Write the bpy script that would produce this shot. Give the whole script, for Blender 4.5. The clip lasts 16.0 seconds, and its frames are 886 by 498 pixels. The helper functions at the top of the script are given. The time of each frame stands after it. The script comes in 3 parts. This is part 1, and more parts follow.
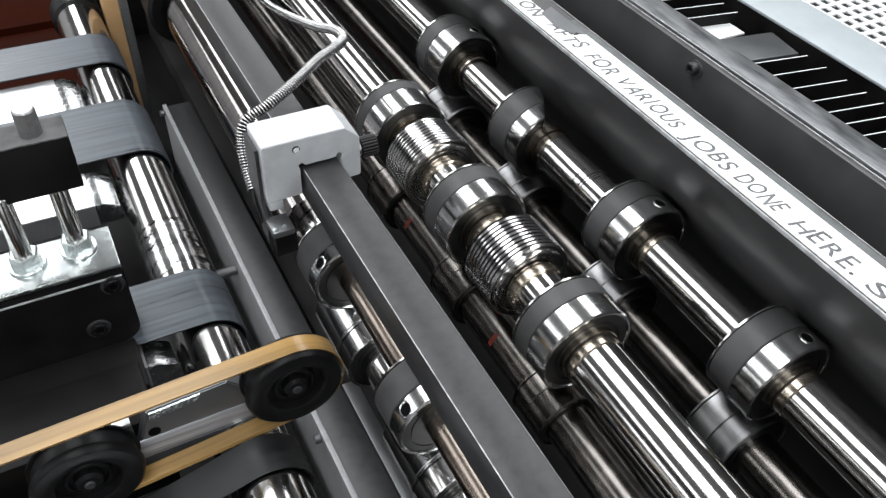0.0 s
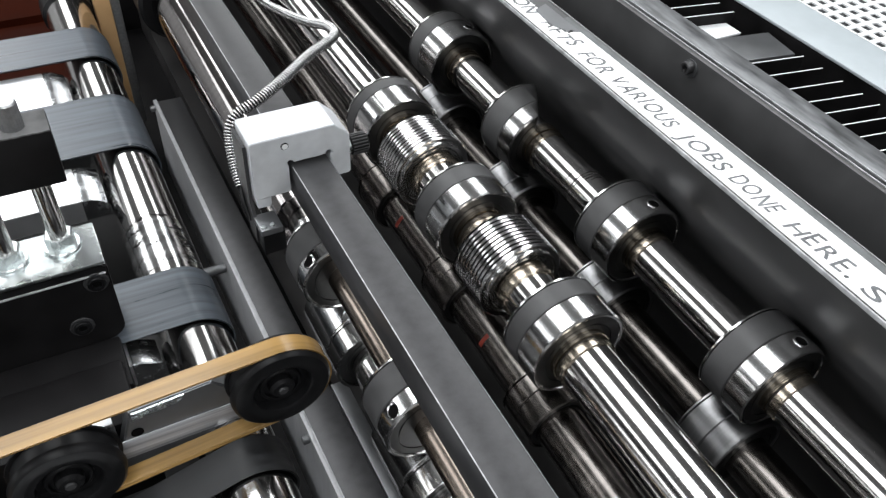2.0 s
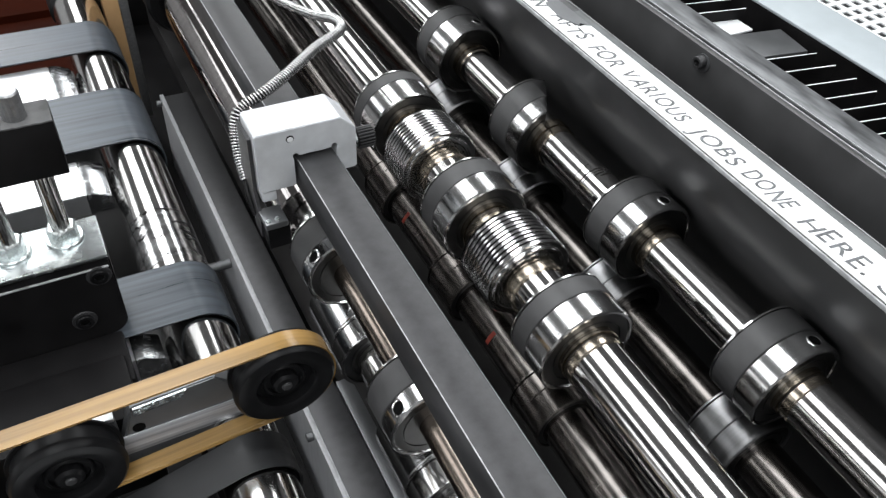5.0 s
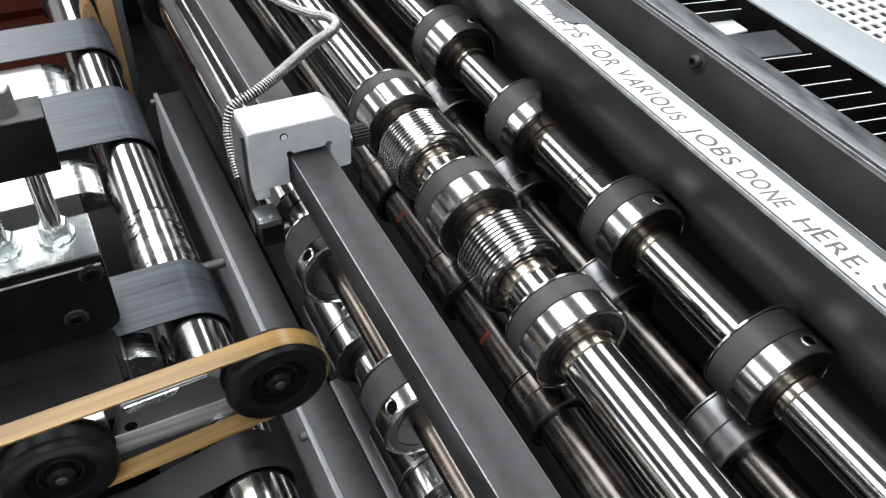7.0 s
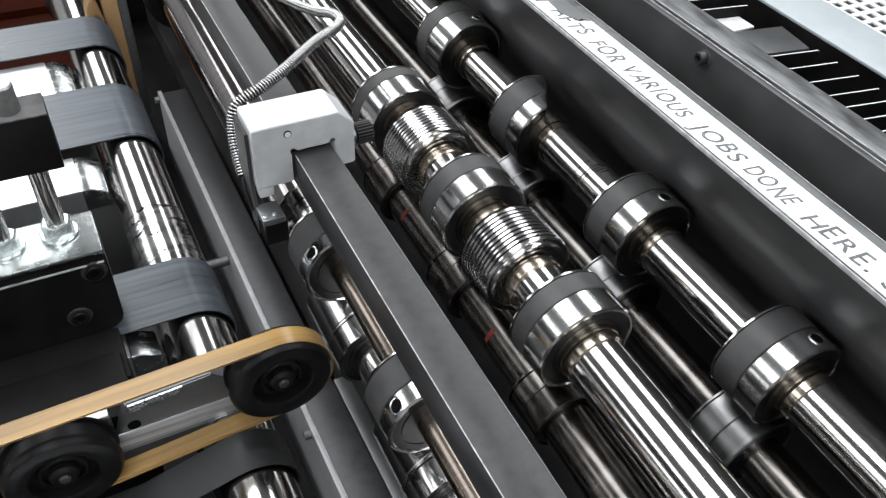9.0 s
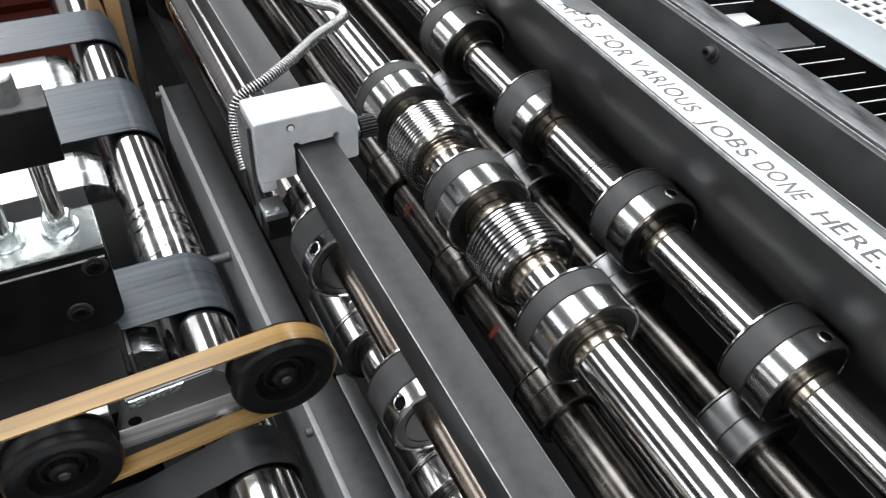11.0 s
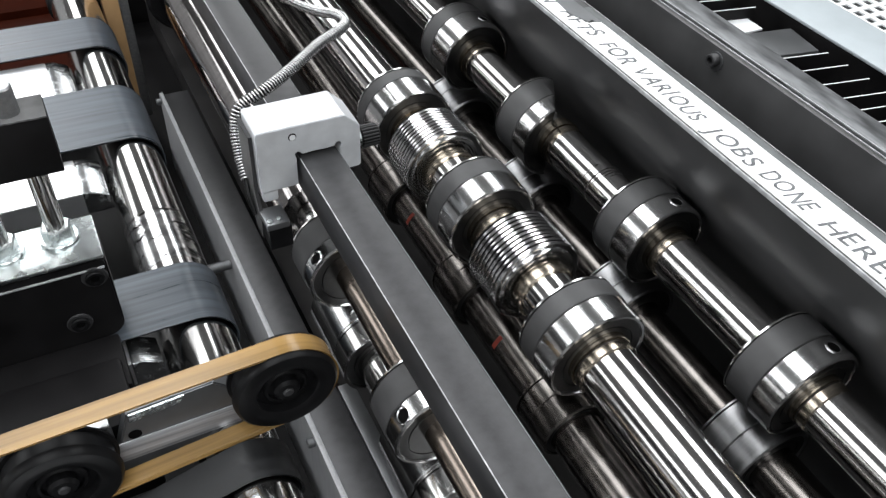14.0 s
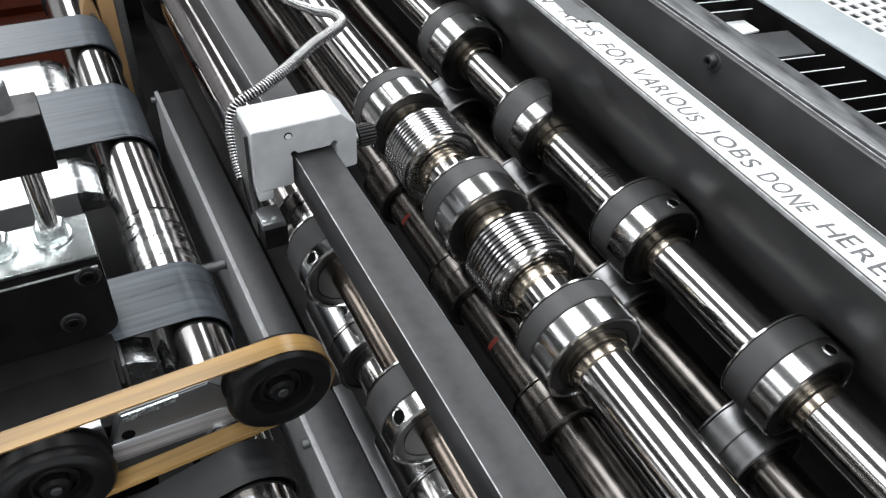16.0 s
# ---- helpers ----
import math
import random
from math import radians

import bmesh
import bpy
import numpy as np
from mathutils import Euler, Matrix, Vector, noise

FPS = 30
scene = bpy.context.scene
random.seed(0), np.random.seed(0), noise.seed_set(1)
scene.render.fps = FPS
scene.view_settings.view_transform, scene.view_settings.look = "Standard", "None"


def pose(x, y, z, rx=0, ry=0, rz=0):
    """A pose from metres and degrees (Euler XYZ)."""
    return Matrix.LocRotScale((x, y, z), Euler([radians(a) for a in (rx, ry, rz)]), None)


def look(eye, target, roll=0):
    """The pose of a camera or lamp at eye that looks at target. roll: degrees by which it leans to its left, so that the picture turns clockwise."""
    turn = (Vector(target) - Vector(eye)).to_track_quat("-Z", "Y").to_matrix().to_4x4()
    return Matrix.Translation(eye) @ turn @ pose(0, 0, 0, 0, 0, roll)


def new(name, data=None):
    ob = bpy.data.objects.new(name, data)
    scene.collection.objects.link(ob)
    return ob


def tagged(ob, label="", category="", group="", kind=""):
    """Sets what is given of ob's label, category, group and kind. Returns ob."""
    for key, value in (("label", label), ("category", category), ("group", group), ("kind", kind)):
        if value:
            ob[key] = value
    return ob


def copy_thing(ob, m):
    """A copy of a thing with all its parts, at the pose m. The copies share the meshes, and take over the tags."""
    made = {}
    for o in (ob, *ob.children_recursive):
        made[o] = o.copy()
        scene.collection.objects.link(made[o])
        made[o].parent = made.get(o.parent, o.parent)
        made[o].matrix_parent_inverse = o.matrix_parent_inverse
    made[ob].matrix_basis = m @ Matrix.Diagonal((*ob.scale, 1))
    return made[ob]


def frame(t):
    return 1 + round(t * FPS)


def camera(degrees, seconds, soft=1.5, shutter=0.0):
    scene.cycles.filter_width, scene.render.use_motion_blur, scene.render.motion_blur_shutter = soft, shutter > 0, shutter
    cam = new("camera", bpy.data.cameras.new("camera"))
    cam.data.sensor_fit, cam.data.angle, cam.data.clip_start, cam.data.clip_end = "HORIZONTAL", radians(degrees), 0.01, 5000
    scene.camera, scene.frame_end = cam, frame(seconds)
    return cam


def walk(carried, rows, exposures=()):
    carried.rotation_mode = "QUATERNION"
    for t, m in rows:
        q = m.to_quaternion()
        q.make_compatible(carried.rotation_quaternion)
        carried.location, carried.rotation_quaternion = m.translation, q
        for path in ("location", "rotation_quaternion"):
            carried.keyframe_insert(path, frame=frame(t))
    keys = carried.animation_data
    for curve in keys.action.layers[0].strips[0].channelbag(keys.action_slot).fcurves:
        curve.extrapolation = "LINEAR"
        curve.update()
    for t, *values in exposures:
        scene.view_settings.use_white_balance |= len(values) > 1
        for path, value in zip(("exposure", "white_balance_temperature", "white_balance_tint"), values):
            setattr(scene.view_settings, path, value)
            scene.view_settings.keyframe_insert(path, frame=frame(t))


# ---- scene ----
E = 1.35          # height of the first eye over the floor
cam = camera(58.02, 16.0, soft=1.35)
PATH = [
    (0.0, 0.0000, -0.0000, -0.0000, 46.730, -2.740, -27.850),
    (0.5, 0.0014, 0.0008, -0.0011, 46.536, -3.009, -27.454),
    (1.0, 0.0035, 0.0009, -0.0006, 46.789, -3.327, -27.480),
    (1.5, 0.0058, 0.0010, -0.0042, 46.635, -3.235, -27.473),
    (2.0, 0.0065, 0.0040, -0.0053, 46.634, -3.293, -27.788),
    (2.5, 0.0063, 0.0035, -0.0051, 46.859, -3.185, -27.674),
    (3.0, 0.0077, 0.0020, -0.0059, 47.067, -2.919, -27.458),
    (3.5, 0.0076, 0.0035, -0.0098, 46.855, -3.082, -27.389),
    (4.0, 0.0090, 0.0060, -0.0132, 46.544, -3.221, -27.174),
    (6.5, 0.0083, 0.0072, -0.0135, 46.736, -3.246, -27.189),
    (7.0, 0.0095, 0.0073, -0.0158, 46.674, -3.573, -27.330),
    (7.5, 0.0088, 0.0090, -0.0167, 46.463, -3.503, -27.044),
    (8.0, 0.0101, 0.0092, -0.0145, 46.765, -3.152, -27.144),
    (8.5, 0.0118, 0.0089, -0.0161, 46.708, -3.301, -27.130),
    (9.0, 0.0107, 0.0087, -0.0183, 46.554, -3.312, -27.099),
    (11.5, 0.0096, 0.0138, -0.0242, 46.408, -3.456, -26.948),
    (12.0, 0.0093, 0.0141, -0.0235, 46.546, -3.374, -26.963),
    (12.5, 0.0111, 0.0142, -0.0241, 46.661, -3.322, -26.917),
    (13.0, 0.0100, 0.0168, -0.0236, 46.626, -3.293, -26.970),
    (13.5, 0.0101, 0.0182, -0.0240, 46.519, -3.328, -27.028),
    (14.0, 0.0110, 0.0196, -0.0244, 46.676, -3.394, -27.004),
    (14.5, 0.0108, 0.0213, -0.0252, 46.759, -3.367, -26.836),
    (15.0, 0.0103, 0.0221, -0.0260, 46.707, -3.589, -26.816),
    (15.5, 0.0106, 0.0220, -0.0263, 46.775, -3.663, -26.946),
    (16.0, 0.0110, 0.0218, -0.0263, 46.714, -3.819, -27.119),
]
walk(cam, [(t, pose(x, y, E + z, rx, ry, rz)) for t, x, y, z, rx, ry, rz in PATH])

# ---- world and lights ----
world = bpy.data.worlds.new("hall_air")
world.use_nodes = True
world.node_tree.nodes["Background"].inputs[0].default_value = (0.9, 0.95, 1.0, 1)
world.node_tree.nodes["Background"].inputs[1].default_value = 0.05
scene.world = world
LAMPS = {-5.2: (4.0, 3.0), -0.5: (1.4, 5.3), 2.2: (1.2, 5.6)}      # width and radiance of the rows of ceiling lights, by their x
SKY = 1.5       # radiance of the window


# ---- materials ----
def mat(name, color, rough=0.4, metal=0.0, var=0.15, scale=40.0, bump=0.0, bump_scale=200.0, rvar=0.1,
        stretch=(1, 1, 1), spec=0.5, emit=0.0, coat=0.0, color2=None):
    m = bpy.data.materials.new(name)
    m.use_nodes = True
    nt = m.node_tree
    b = nt.nodes["Principled BSDF"]
    b.inputs["Metallic"].default_value = metal
    b.inputs["Specular IOR Level"].default_value = spec
    b.inputs["Coat Weight"].default_value = coat
    if emit:
        b.inputs["Emission Color"].default_value = (*color, 1)
        b.inputs["Emission Strength"].default_value = emit
    tc = nt.nodes.new("ShaderNodeTexCoord")
    mp = nt.nodes.new("ShaderNodeMapping")
    mp.inputs["Scale"].default_value = stretch
    nt.links.new(tc.outputs["Object"], mp.inputs[0])
    n1 = nt.nodes.new("ShaderNodeTexNoise")
    n1.inputs["Scale"].default_value, n1.inputs["Detail"].default_value = scale, 5
    nt.links.new(mp.outputs[0], n1.inputs["Vector"])
    n2 = nt.nodes.new("ShaderNodeTexNoise")
    n2.inputs["Scale"].default_value, n2.inputs["Detail"].default_value = bump_scale, 3
    nt.links.new(mp.outputs[0], n2.inputs["Vector"])
    ramp = nt.nodes.new("ShaderNodeMix")
    ramp.data_type = "RGBA"
    lo = tuple(c * (1 - var) for c in color)
    hi = color2 or tuple(min(1, c * (1 + var)) for c in color)
    ramp.inputs["A"].default_value, ramp.inputs["B"].default_value = (*lo, 1), (*hi, 1)
    st = nt.nodes.new("ShaderNodeMapRange")
    st.inputs["From Min"].default_value, st.inputs["From Max"].default_value = 0.3, 0.7
    nt.links.new(n1.outputs["Fac"], st.inputs["Value"])
    nt.links.new(st.outputs[0], ramp.inputs["Factor"])
    nt.links.new(ramp.outputs["Result"], b.inputs["Base Color"])
    rr = nt.nodes.new("ShaderNodeMapRange")
    rr.inputs["From Min"].default_value, rr.inputs["From Max"].default_value = 0.3, 0.7
    rr.inputs["To Min"].default_value = max(0.02, rough * (1 - rvar))
    rr.inputs["To Max"].default_value = min(1, rough * (1 + rvar))
    nt.links.new(n1.outputs["Fac"], rr.inputs["Value"])
    nt.links.new(rr.outputs[0], b.inputs["Roughness"])
    if bump:
        bp = nt.nodes.new("ShaderNodeBump")
        bp.inputs["Strength"].default_value = bump
        bp.inputs["Distance"].default_value = 0.0005
        nt.links.new(n2.outputs["Fac"], bp.inputs["Height"])
        nt.links.new(bp.outputs[0], b.inputs["Normal"])
    return m


CHROME = mat("ground_steel", (0.57, 0.56, 0.55), 0.13, 1.0, 0.06, 160, 0.0, 400, 0.08, (0.3, 6, 0.3))
TURNED = mat("turned_steel", (0.64, 0.64, 0.64), 0.17, 1.0, 0.08, 160, 0.0, 300, 0.1, (0.1, 10, 0.1))
SLEEVE = mat("worn_bronze_steel", (0.47, 0.415, 0.34), 0.2, 1.0, 0.25, 60, 0.0, 300, 0.2, (0.3, 4, 0.3))
# darker than the steel of the upper shafts
DARKSTEEL = mat("dark_steel", (0.165, 0.152, 0.142), 0.24, 1.0, 0.2, 40, 0.0, 300, 0.15, (0.15, 2, 0.15))
RUBBER = mat("grey_rubber", (0.047, 0.047, 0.048), 0.50, 0, 0.15, 70, 0.1, 500, 0.1)
BLACKENED = mat("blackened_steel", (0.055, 0.055, 0.057), 0.42, 0.5, 0.16, 120, 0.10, 500, 0.12)
ALU = mat("milled_aluminium", (0.66, 0.68, 0.70), 0.45, 0.35, 0.08, 90, 0.08, 600, 0.2)
ZINC = mat("zinc_plate", (0.62, 0.66, 0.66), 0.26, 1.0, 0.12, 60, 0.0, 300, 0.2)
BLACKPAINT = mat("black_paint", (0.0070, 0.0067, 0.0070), 0.48, 0, 0.5, 25, 0.06, 200, 0.15, spec=0.12)
BLACKPLATE = mat("black_panel", (0.050, 0.050, 0.051), 0.36, 0, 0.16, 30, 0.03, 160, 0.2)
LABELWHITE = mat("white_label", (0.80, 0.81, 0.80), 0.5, 0, 0.04, 60, 0.0)
INK = mat("grey_ink", (0.115, 0.12, 0.125), 0.6, 0, 0.5, 200)
GREYSTEEL = mat("grey_steel", (0.16, 0.165, 0.17), 0.38, 0.7, 0.22, 22, 0.0, 250, 0.12)
PANELGREY = mat("light_grey_enamel", (0.37, 0.41, 0.43), 0.45, 0, 0.05, 40, 0.05, 600)
PANELWHITE = mat("white_enamel", (0.80, 0.82, 0.82), 0.45, 0, 0.04, 40, 0.05, 600)
BELTGREY = mat("grey_blue_belt", (0.062, 0.073, 0.086), 0.35, 0, 0.42, 8, 0.06, 60, 0.25, (1, 25, 1))
AMBER = mat("amber_belt", (0.265, 0.16, 0.055), 0.23, 0, 0.4, 6, 0.05, 60, 0.2, (1, 30, 1))
TAN = mat("tan_board", (0.55, 0.34, 0.16), 0.6, 0, 0.15, 25, 0.1, 200)
PLASTIC = mat("black_plastic", (0.0065, 0.0065, 0.007), 0.36, 0, 0.3, 60, 0.12, 220, 0.15, spec=0.14)
REDBROWN = mat("red_brown_paint", (0.020, 0.0030, 0.0007), 0.8, 0, 0.3, 6, 0.05, 100, spec=0.04)
REDMARK = mat("red_paint", (0.16, 0.018, 0.008), 0.6)
CONDUIT = mat("steel_conduit", (0.5, 0.5, 0.5), 0.22, 1.0, 0.15, 200, 0, 300)
PALECARD = mat("pale_sheet", (0.72, 0.74, 0.75), 0.55, 0, 0.06, 20)
FRAMEGREY = mat("brushed_frame_steel", (0.33, 0.335, 0.34), 0.38, 0.85, 0.15, 25, 0.0, 200, 0.15, (12, 1, 12))
CEILING = mat("ceiling_paint", (0.40, 0.40, 0.40), 0.8, 0, 0.1, 2)
WALLPAINT = mat("wall_paint", (0.36, 0.36, 0.36), 0.8, 0, 0.1, 2)
CONCRETE = mat("concrete", (0.11, 0.108, 0.105), 0.7, 0, 0.2, 3, 0.2, 60)
GLOW = mat("lamp_diffuser", (0.97, 0.985, 1.0), 0.5, emit=0.4)
DAYLIGHT = mat("daylight", (0.93, 0.97, 1.0), 0.5, emit=SKY)
LIGHTPLATE = mat("pale_grey_plate", (0.38, 0.385, 0.395), 0.40, 0.1, 0.12, 30, 0.0, 200, 0.1, (1, 6, 1))
WRAP = mat("wrinkled_clear_wrap", (0.55, 0.55, 0.55), 0.16, 1.0, 0.45, 45, 1.0, 60, 0.3, (0.6, 3.5, 0.6))
# brownish dark colour paints the bar's underside reflected in the guide rod
BROWNROD = mat("rod_bar_reflection", (0.29, 0.245, 0.21), 0.24, 1.0, 0.1, 160, 0.0, 400, 0.1, (0.3, 6, 0.3))
KNURL = mat("serrated_aluminium", (0.60, 0.61, 0.62), 0.24, 1.0, 0.3, 70, 0.35, 140, 0.25, (1, 3, 1))
# for scuffs and marks, and for painted shade in the roller grooves
SCUFF_SHADE = mat("dark_scuff_and_shade", (0.035, 0.033, 0.032), 0.35, 0.6, 0.4, 150, 0.1, 300, 0.2)
PADTOP = mat("machined_aluminium", (0.80, 0.81, 0.82), 0.34, 0.9, 0.08, 30, 0.0, 140, 0.15, (1, 6, 1))
BRUSHED = mat("brushed_grey_steel", (0.36, 0.37, 0.39), 0.40, 0.3, 0.55, 9, 0.0, 200, 0.2, (1, 30, 30))
# belt grey with the shade under the drive belt put into its colour
SHADEDBELT = mat("shaded_grey_belt", (0.009, 0.0095, 0.0105), 0.5, 0, 0.4, 8, 0.1, 60, 0.2, (1, 25, 1))
FACE = mat("dark_satin_face", (0.10, 0.10, 0.10), 0.36, 1.0, 0.25, 50, 0.0, 300, 0.2)
MACHINEBED = mat("oily_black_bed", (0.022, 0.021, 0.021), 0.5, 0, 0.4, 20, 0.1, 160, 0.2, spec=0.3)
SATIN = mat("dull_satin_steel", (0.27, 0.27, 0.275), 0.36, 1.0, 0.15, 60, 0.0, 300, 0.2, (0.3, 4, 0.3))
SCRATCHED = mat("scratched_steel_top", (0.15, 0.155, 0.16), 0.40, 0.6, 0.5, 55, 0.12, 300, 0.3, (3, 0.6, 1))
TAPE = mat("dull_grey_tape", (0.11, 0.118, 0.118), 0.5, 0, 0.3, 90, 0.1, 300, 0.2)
PRIMER = mat("dull_grey_primer", (0.10, 0.10, 0.10), 0.8, 0, 0.35, 60, 0.2, 200, 0.1, spec=0.15)
# polished chrome, its colour darkened for the dark surroundings it mirrors
ROLLER = mat("chrome_dark_reflection", (0.33, 0.31, 0.305), 0.09, 1.0, 0.12, 60, 0.0, 300, 0.2, (0.3, 4, 0.3))
SPARKLE = mat("rough_cast_zinc", (0.62, 0.66, 0.70), 0.25, 1.0, 0.5, 160, 1.0, 260, 0.3)
HOLE = mat("socket_black", (0.004, 0.004, 0.004), 0.9, spec=0.05)
# for worn edges, and for the painted edge highlight of the upright
BRIGHTEDGE = mat("worn_and_highlit_edge", (0.42, 0.43, 0.44), 0.5, 0.3, 0.35, 120, 0.0, 200, 0.1)


# ---- mesh helpers ----
def finish(name, bm, material, parent=None, at=(0, 0, 0), label="", angle=35):
    me = bpy.data.meshes.new(name)
    bmesh.ops.recalc_face_normals(bm, faces=bm.faces)
    bm.to_mesh(me)
    bm.free()
    me.materials.append(material)
    me.polygons.foreach_set("use_smooth", [True] * len(me.polygons))
    me.set_sharp_from_angle(angle=radians(angle))
    ob = new(name, me)
    ob.location = at
    if parent:
        ob.parent = parent
    if label:
        ob["label"] = label
    return ob


def part(name, bm, material, parent, label="", at=(0, 0, 0), angle=35):
    return finish(name, bm, material, parent, at, label, angle)


def empty(name, at, label, category, group="", kind=""):
    ob = new(name)
    ob.location = at
    ob.empty_display_size = 0.02
    return tagged(ob, label, category, group, kind)


def lathe(profile, seg=64, bm=None, centre=(0, 0), closed=True):
    """Turn (radius, y) pairs about the y axis."""
    bm = bm or bmesh.new()
    rings = []
    for r, y in profile:
        if r < 1e-6:
            rings.append([bm.verts.new((centre[0], y, centre[1]))])
        else:
            rings.append([bm.verts.new((centre[0] + r * math.cos(2 * math.pi * k / seg), y, centre[1] + r * math.sin(2 * math.pi * k / seg)))
                          for k in range(seg)])
    pairs = list(zip(rings, rings[1:]))
    if closed:
        pairs.append((rings[-1], rings[0]))
    for a, b in pairs:
        if len(a) == 1 and len(b) == 1:
            continue
        for k in range(seg):
            q = [a[k % len(a)], a[(k + 1) % len(a)], b[(k + 1) % len(b)], b[k % len(b)]]
            q = list(dict.fromkeys(q))
            bm.faces.new(q)
    return bm


def ring(r0, r1, y0, y1, c=0.0008, seg=64):
    """A tube from y0 to y1 with bevelled outer edges."""
    return lathe([(r0, y0), (r1 - c, y0), (r1, y0 + c), (r1, y1 - c), (r1 - c, y1), (r0, y1)], seg)


def rod(r, y0, y1, c=0.001, seg=64):
    return lathe([(0, y0), (r - c, y0), (r, y0 + c), (r, y1 - c), (r - c, y1), (0, y1)], seg, closed=False)


def box(x0, x1, y0, y1, z0, z1, bevel=0.001, bm=None, seg=2):
    bm = bm or bmesh.new()
    v = bmesh.ops.create_cube(bm, size=1, matrix=Matrix.LocRotScale(((x0 + x1) / 2, (y0 + y1) / 2, (z0 + z1) / 2), None,
                                                                    (x1 - x0, y1 - y0, z1 - z0)))["verts"]
    if bevel:
        es = list({e for q in v for e in q.link_edges})
        bmesh.ops.bevel(bm, geom=es, offset=bevel, segments=seg, affect="EDGES", profile=0.5)
    return bm


def prism(pts, y0, y1, bevel=0.0):
    """An outline of (x, z) pairs pushed from y0 to y1."""
    bm = bmesh.new()
    a = [bm.verts.new((x, y0, z)) for x, z in pts]
    b = [bm.verts.new((x, y1, z)) for x, z in pts]
    n = len(pts)
    bm.faces.new(a)
    bm.faces.new(b[::-1])
    for k in range(n):
        bm.faces.new((a[k], b[k], b[(k + 1) % n], a[(k + 1) % n]))
    if bevel:
        bmesh.ops.recalc_face_normals(bm, faces=bm.faces)
        bmesh.ops.bevel(bm, geom=list(bm.edges), offset=bevel, segments=2, affect="EDGES")
    return bm


def band(path, thick, y0, y1):
    """A closed belt: an outline of (x, z) pairs, run round, with thickness to its inside."""
    bm = bmesh.new()
    n = len(path)
    rows = []
    for k in range(n):
        p, q = Vector(path[k - 1]), Vector(path[(k + 1) % n])
        d = (q - p).normalized()
        inn = Vector((d.y, -d.x)) * thick
        o = Vector(path[k])
        i = o + inn
        c = 0.0006
        rows.append([bm.verts.new(v) for v in ((i.x, y0, i.y), (o.x, y0 + c, o.y), (o.x, y1 - c, o.y), (i.x, y1, i.y))])
    for k in range(n):
        a, b = rows[k], rows[(k + 1) % n]
        for j in range(4):
            bm.faces.new((a[j], b[j], b[(j + 1) % 4], a[(j + 1) % 4]))
    return bm


def run_round(c0, r0, c1, r1, seg=24):
    """Outline of a belt (counter-clockwise seen with z up) round two wheels, c1 to the left of c0."""
    d = Vector(c0) - Vector(c1)
    a = math.atan2(d.y, d.x)
    o = math.asin((r1 - r0) / d.length)
    out = []
    for k in range(seg + 1):
        t = a - math.pi / 2 + o * -1 + (math.pi + 2 * o) * k / seg
        out.append((c0[0] + r0 * math.cos(t), c0[1] + r0 * math.sin(t)))
    for k in range(seg + 1):
        t = a + math.pi / 2 + o + (math.pi - 2 * o) * k / seg
        out.append((c1[0] + r1 * math.cos(t), c1[1] + r1 * math.sin(t)))
    return out


def tube(points, r, seg=10, bm=None, cap=True):
    """A round tube along points."""
    bm = bm or bmesh.new()
    pts = [Vector(p) for p in points]
    up = Vector((0.3, 0.2, 1)).normalized()
    prev = None
    n = len(pts)
    for k, p in enumerate(pts):
        d = (pts[min(k + 1, n - 1)] - pts[max(k - 1, 0)]).normalized()
        s = d.cross(up).normalized()
        up = s.cross(d).normalized()
        cur = [bm.verts.new(p + r * (s * math.cos(2 * math.pi * j / seg) + up * math.sin(2 * math.pi * j / seg))) for j in range(seg)]
        if prev:
            for j in range(seg):
                bm.faces.new((prev[j], prev[(j + 1) % seg], cur[(j + 1) % seg], cur[j]))
        elif cap:
            bm.faces.new(cur)
        prev = cur
    if cap:
        bm.faces.new(prev[::-1])
    return bm


def spline(points, n):
    """Points of a smooth curve through the given ones."""
    p = [Vector(q) for q in points]
    p = [2 * p[0] - p[1]] + p + [2 * p[-1] - p[-2]]
    out = []
    for k in range(1, len(p) - 2):
        for j in range(n):
            t = j / n
            a, b, c, d = p[k - 1:k + 3]
            out.append(0.5 * ((2 * b) + (c - a) * t + (2 * a - 5 * b + 4 * c - d) * t * t + (3 * b - a - 3 * c + d) * t ** 3))
    out.append(p[-2])
    return out


def turned(bm, m):
    bmesh.ops.transform(bm, matrix=m, verts=bm.verts)
    return bm


def hexagon(r, h, c=0.0006):
    """A hexagonal prism standing on z = 0."""
    bm = bmesh.new()
    lo, hi, top = [], [], []
    for k in range(6):
        a = math.pi / 3 * k
        lo.append(bm.verts.new((r * math.cos(a), r * math.sin(a), 0)))
        hi.append(bm.verts.new((r * math.cos(a), r * math.sin(a), h - c)))
        top.append(bm.verts.new(((r - 1.5 * c) * math.cos(a), (r - 1.5 * c) * math.sin(a), h)))
    bm.faces.new(lo[::-1])
    bm.faces.new(top)
    for k in range(6):
        j = (k + 1) % 6
        bm.faces.new((lo[k], lo[j], hi[j], hi[k]))
        bm.faces.new((hi[k], hi[j], top[j], top[k]))
    return bm


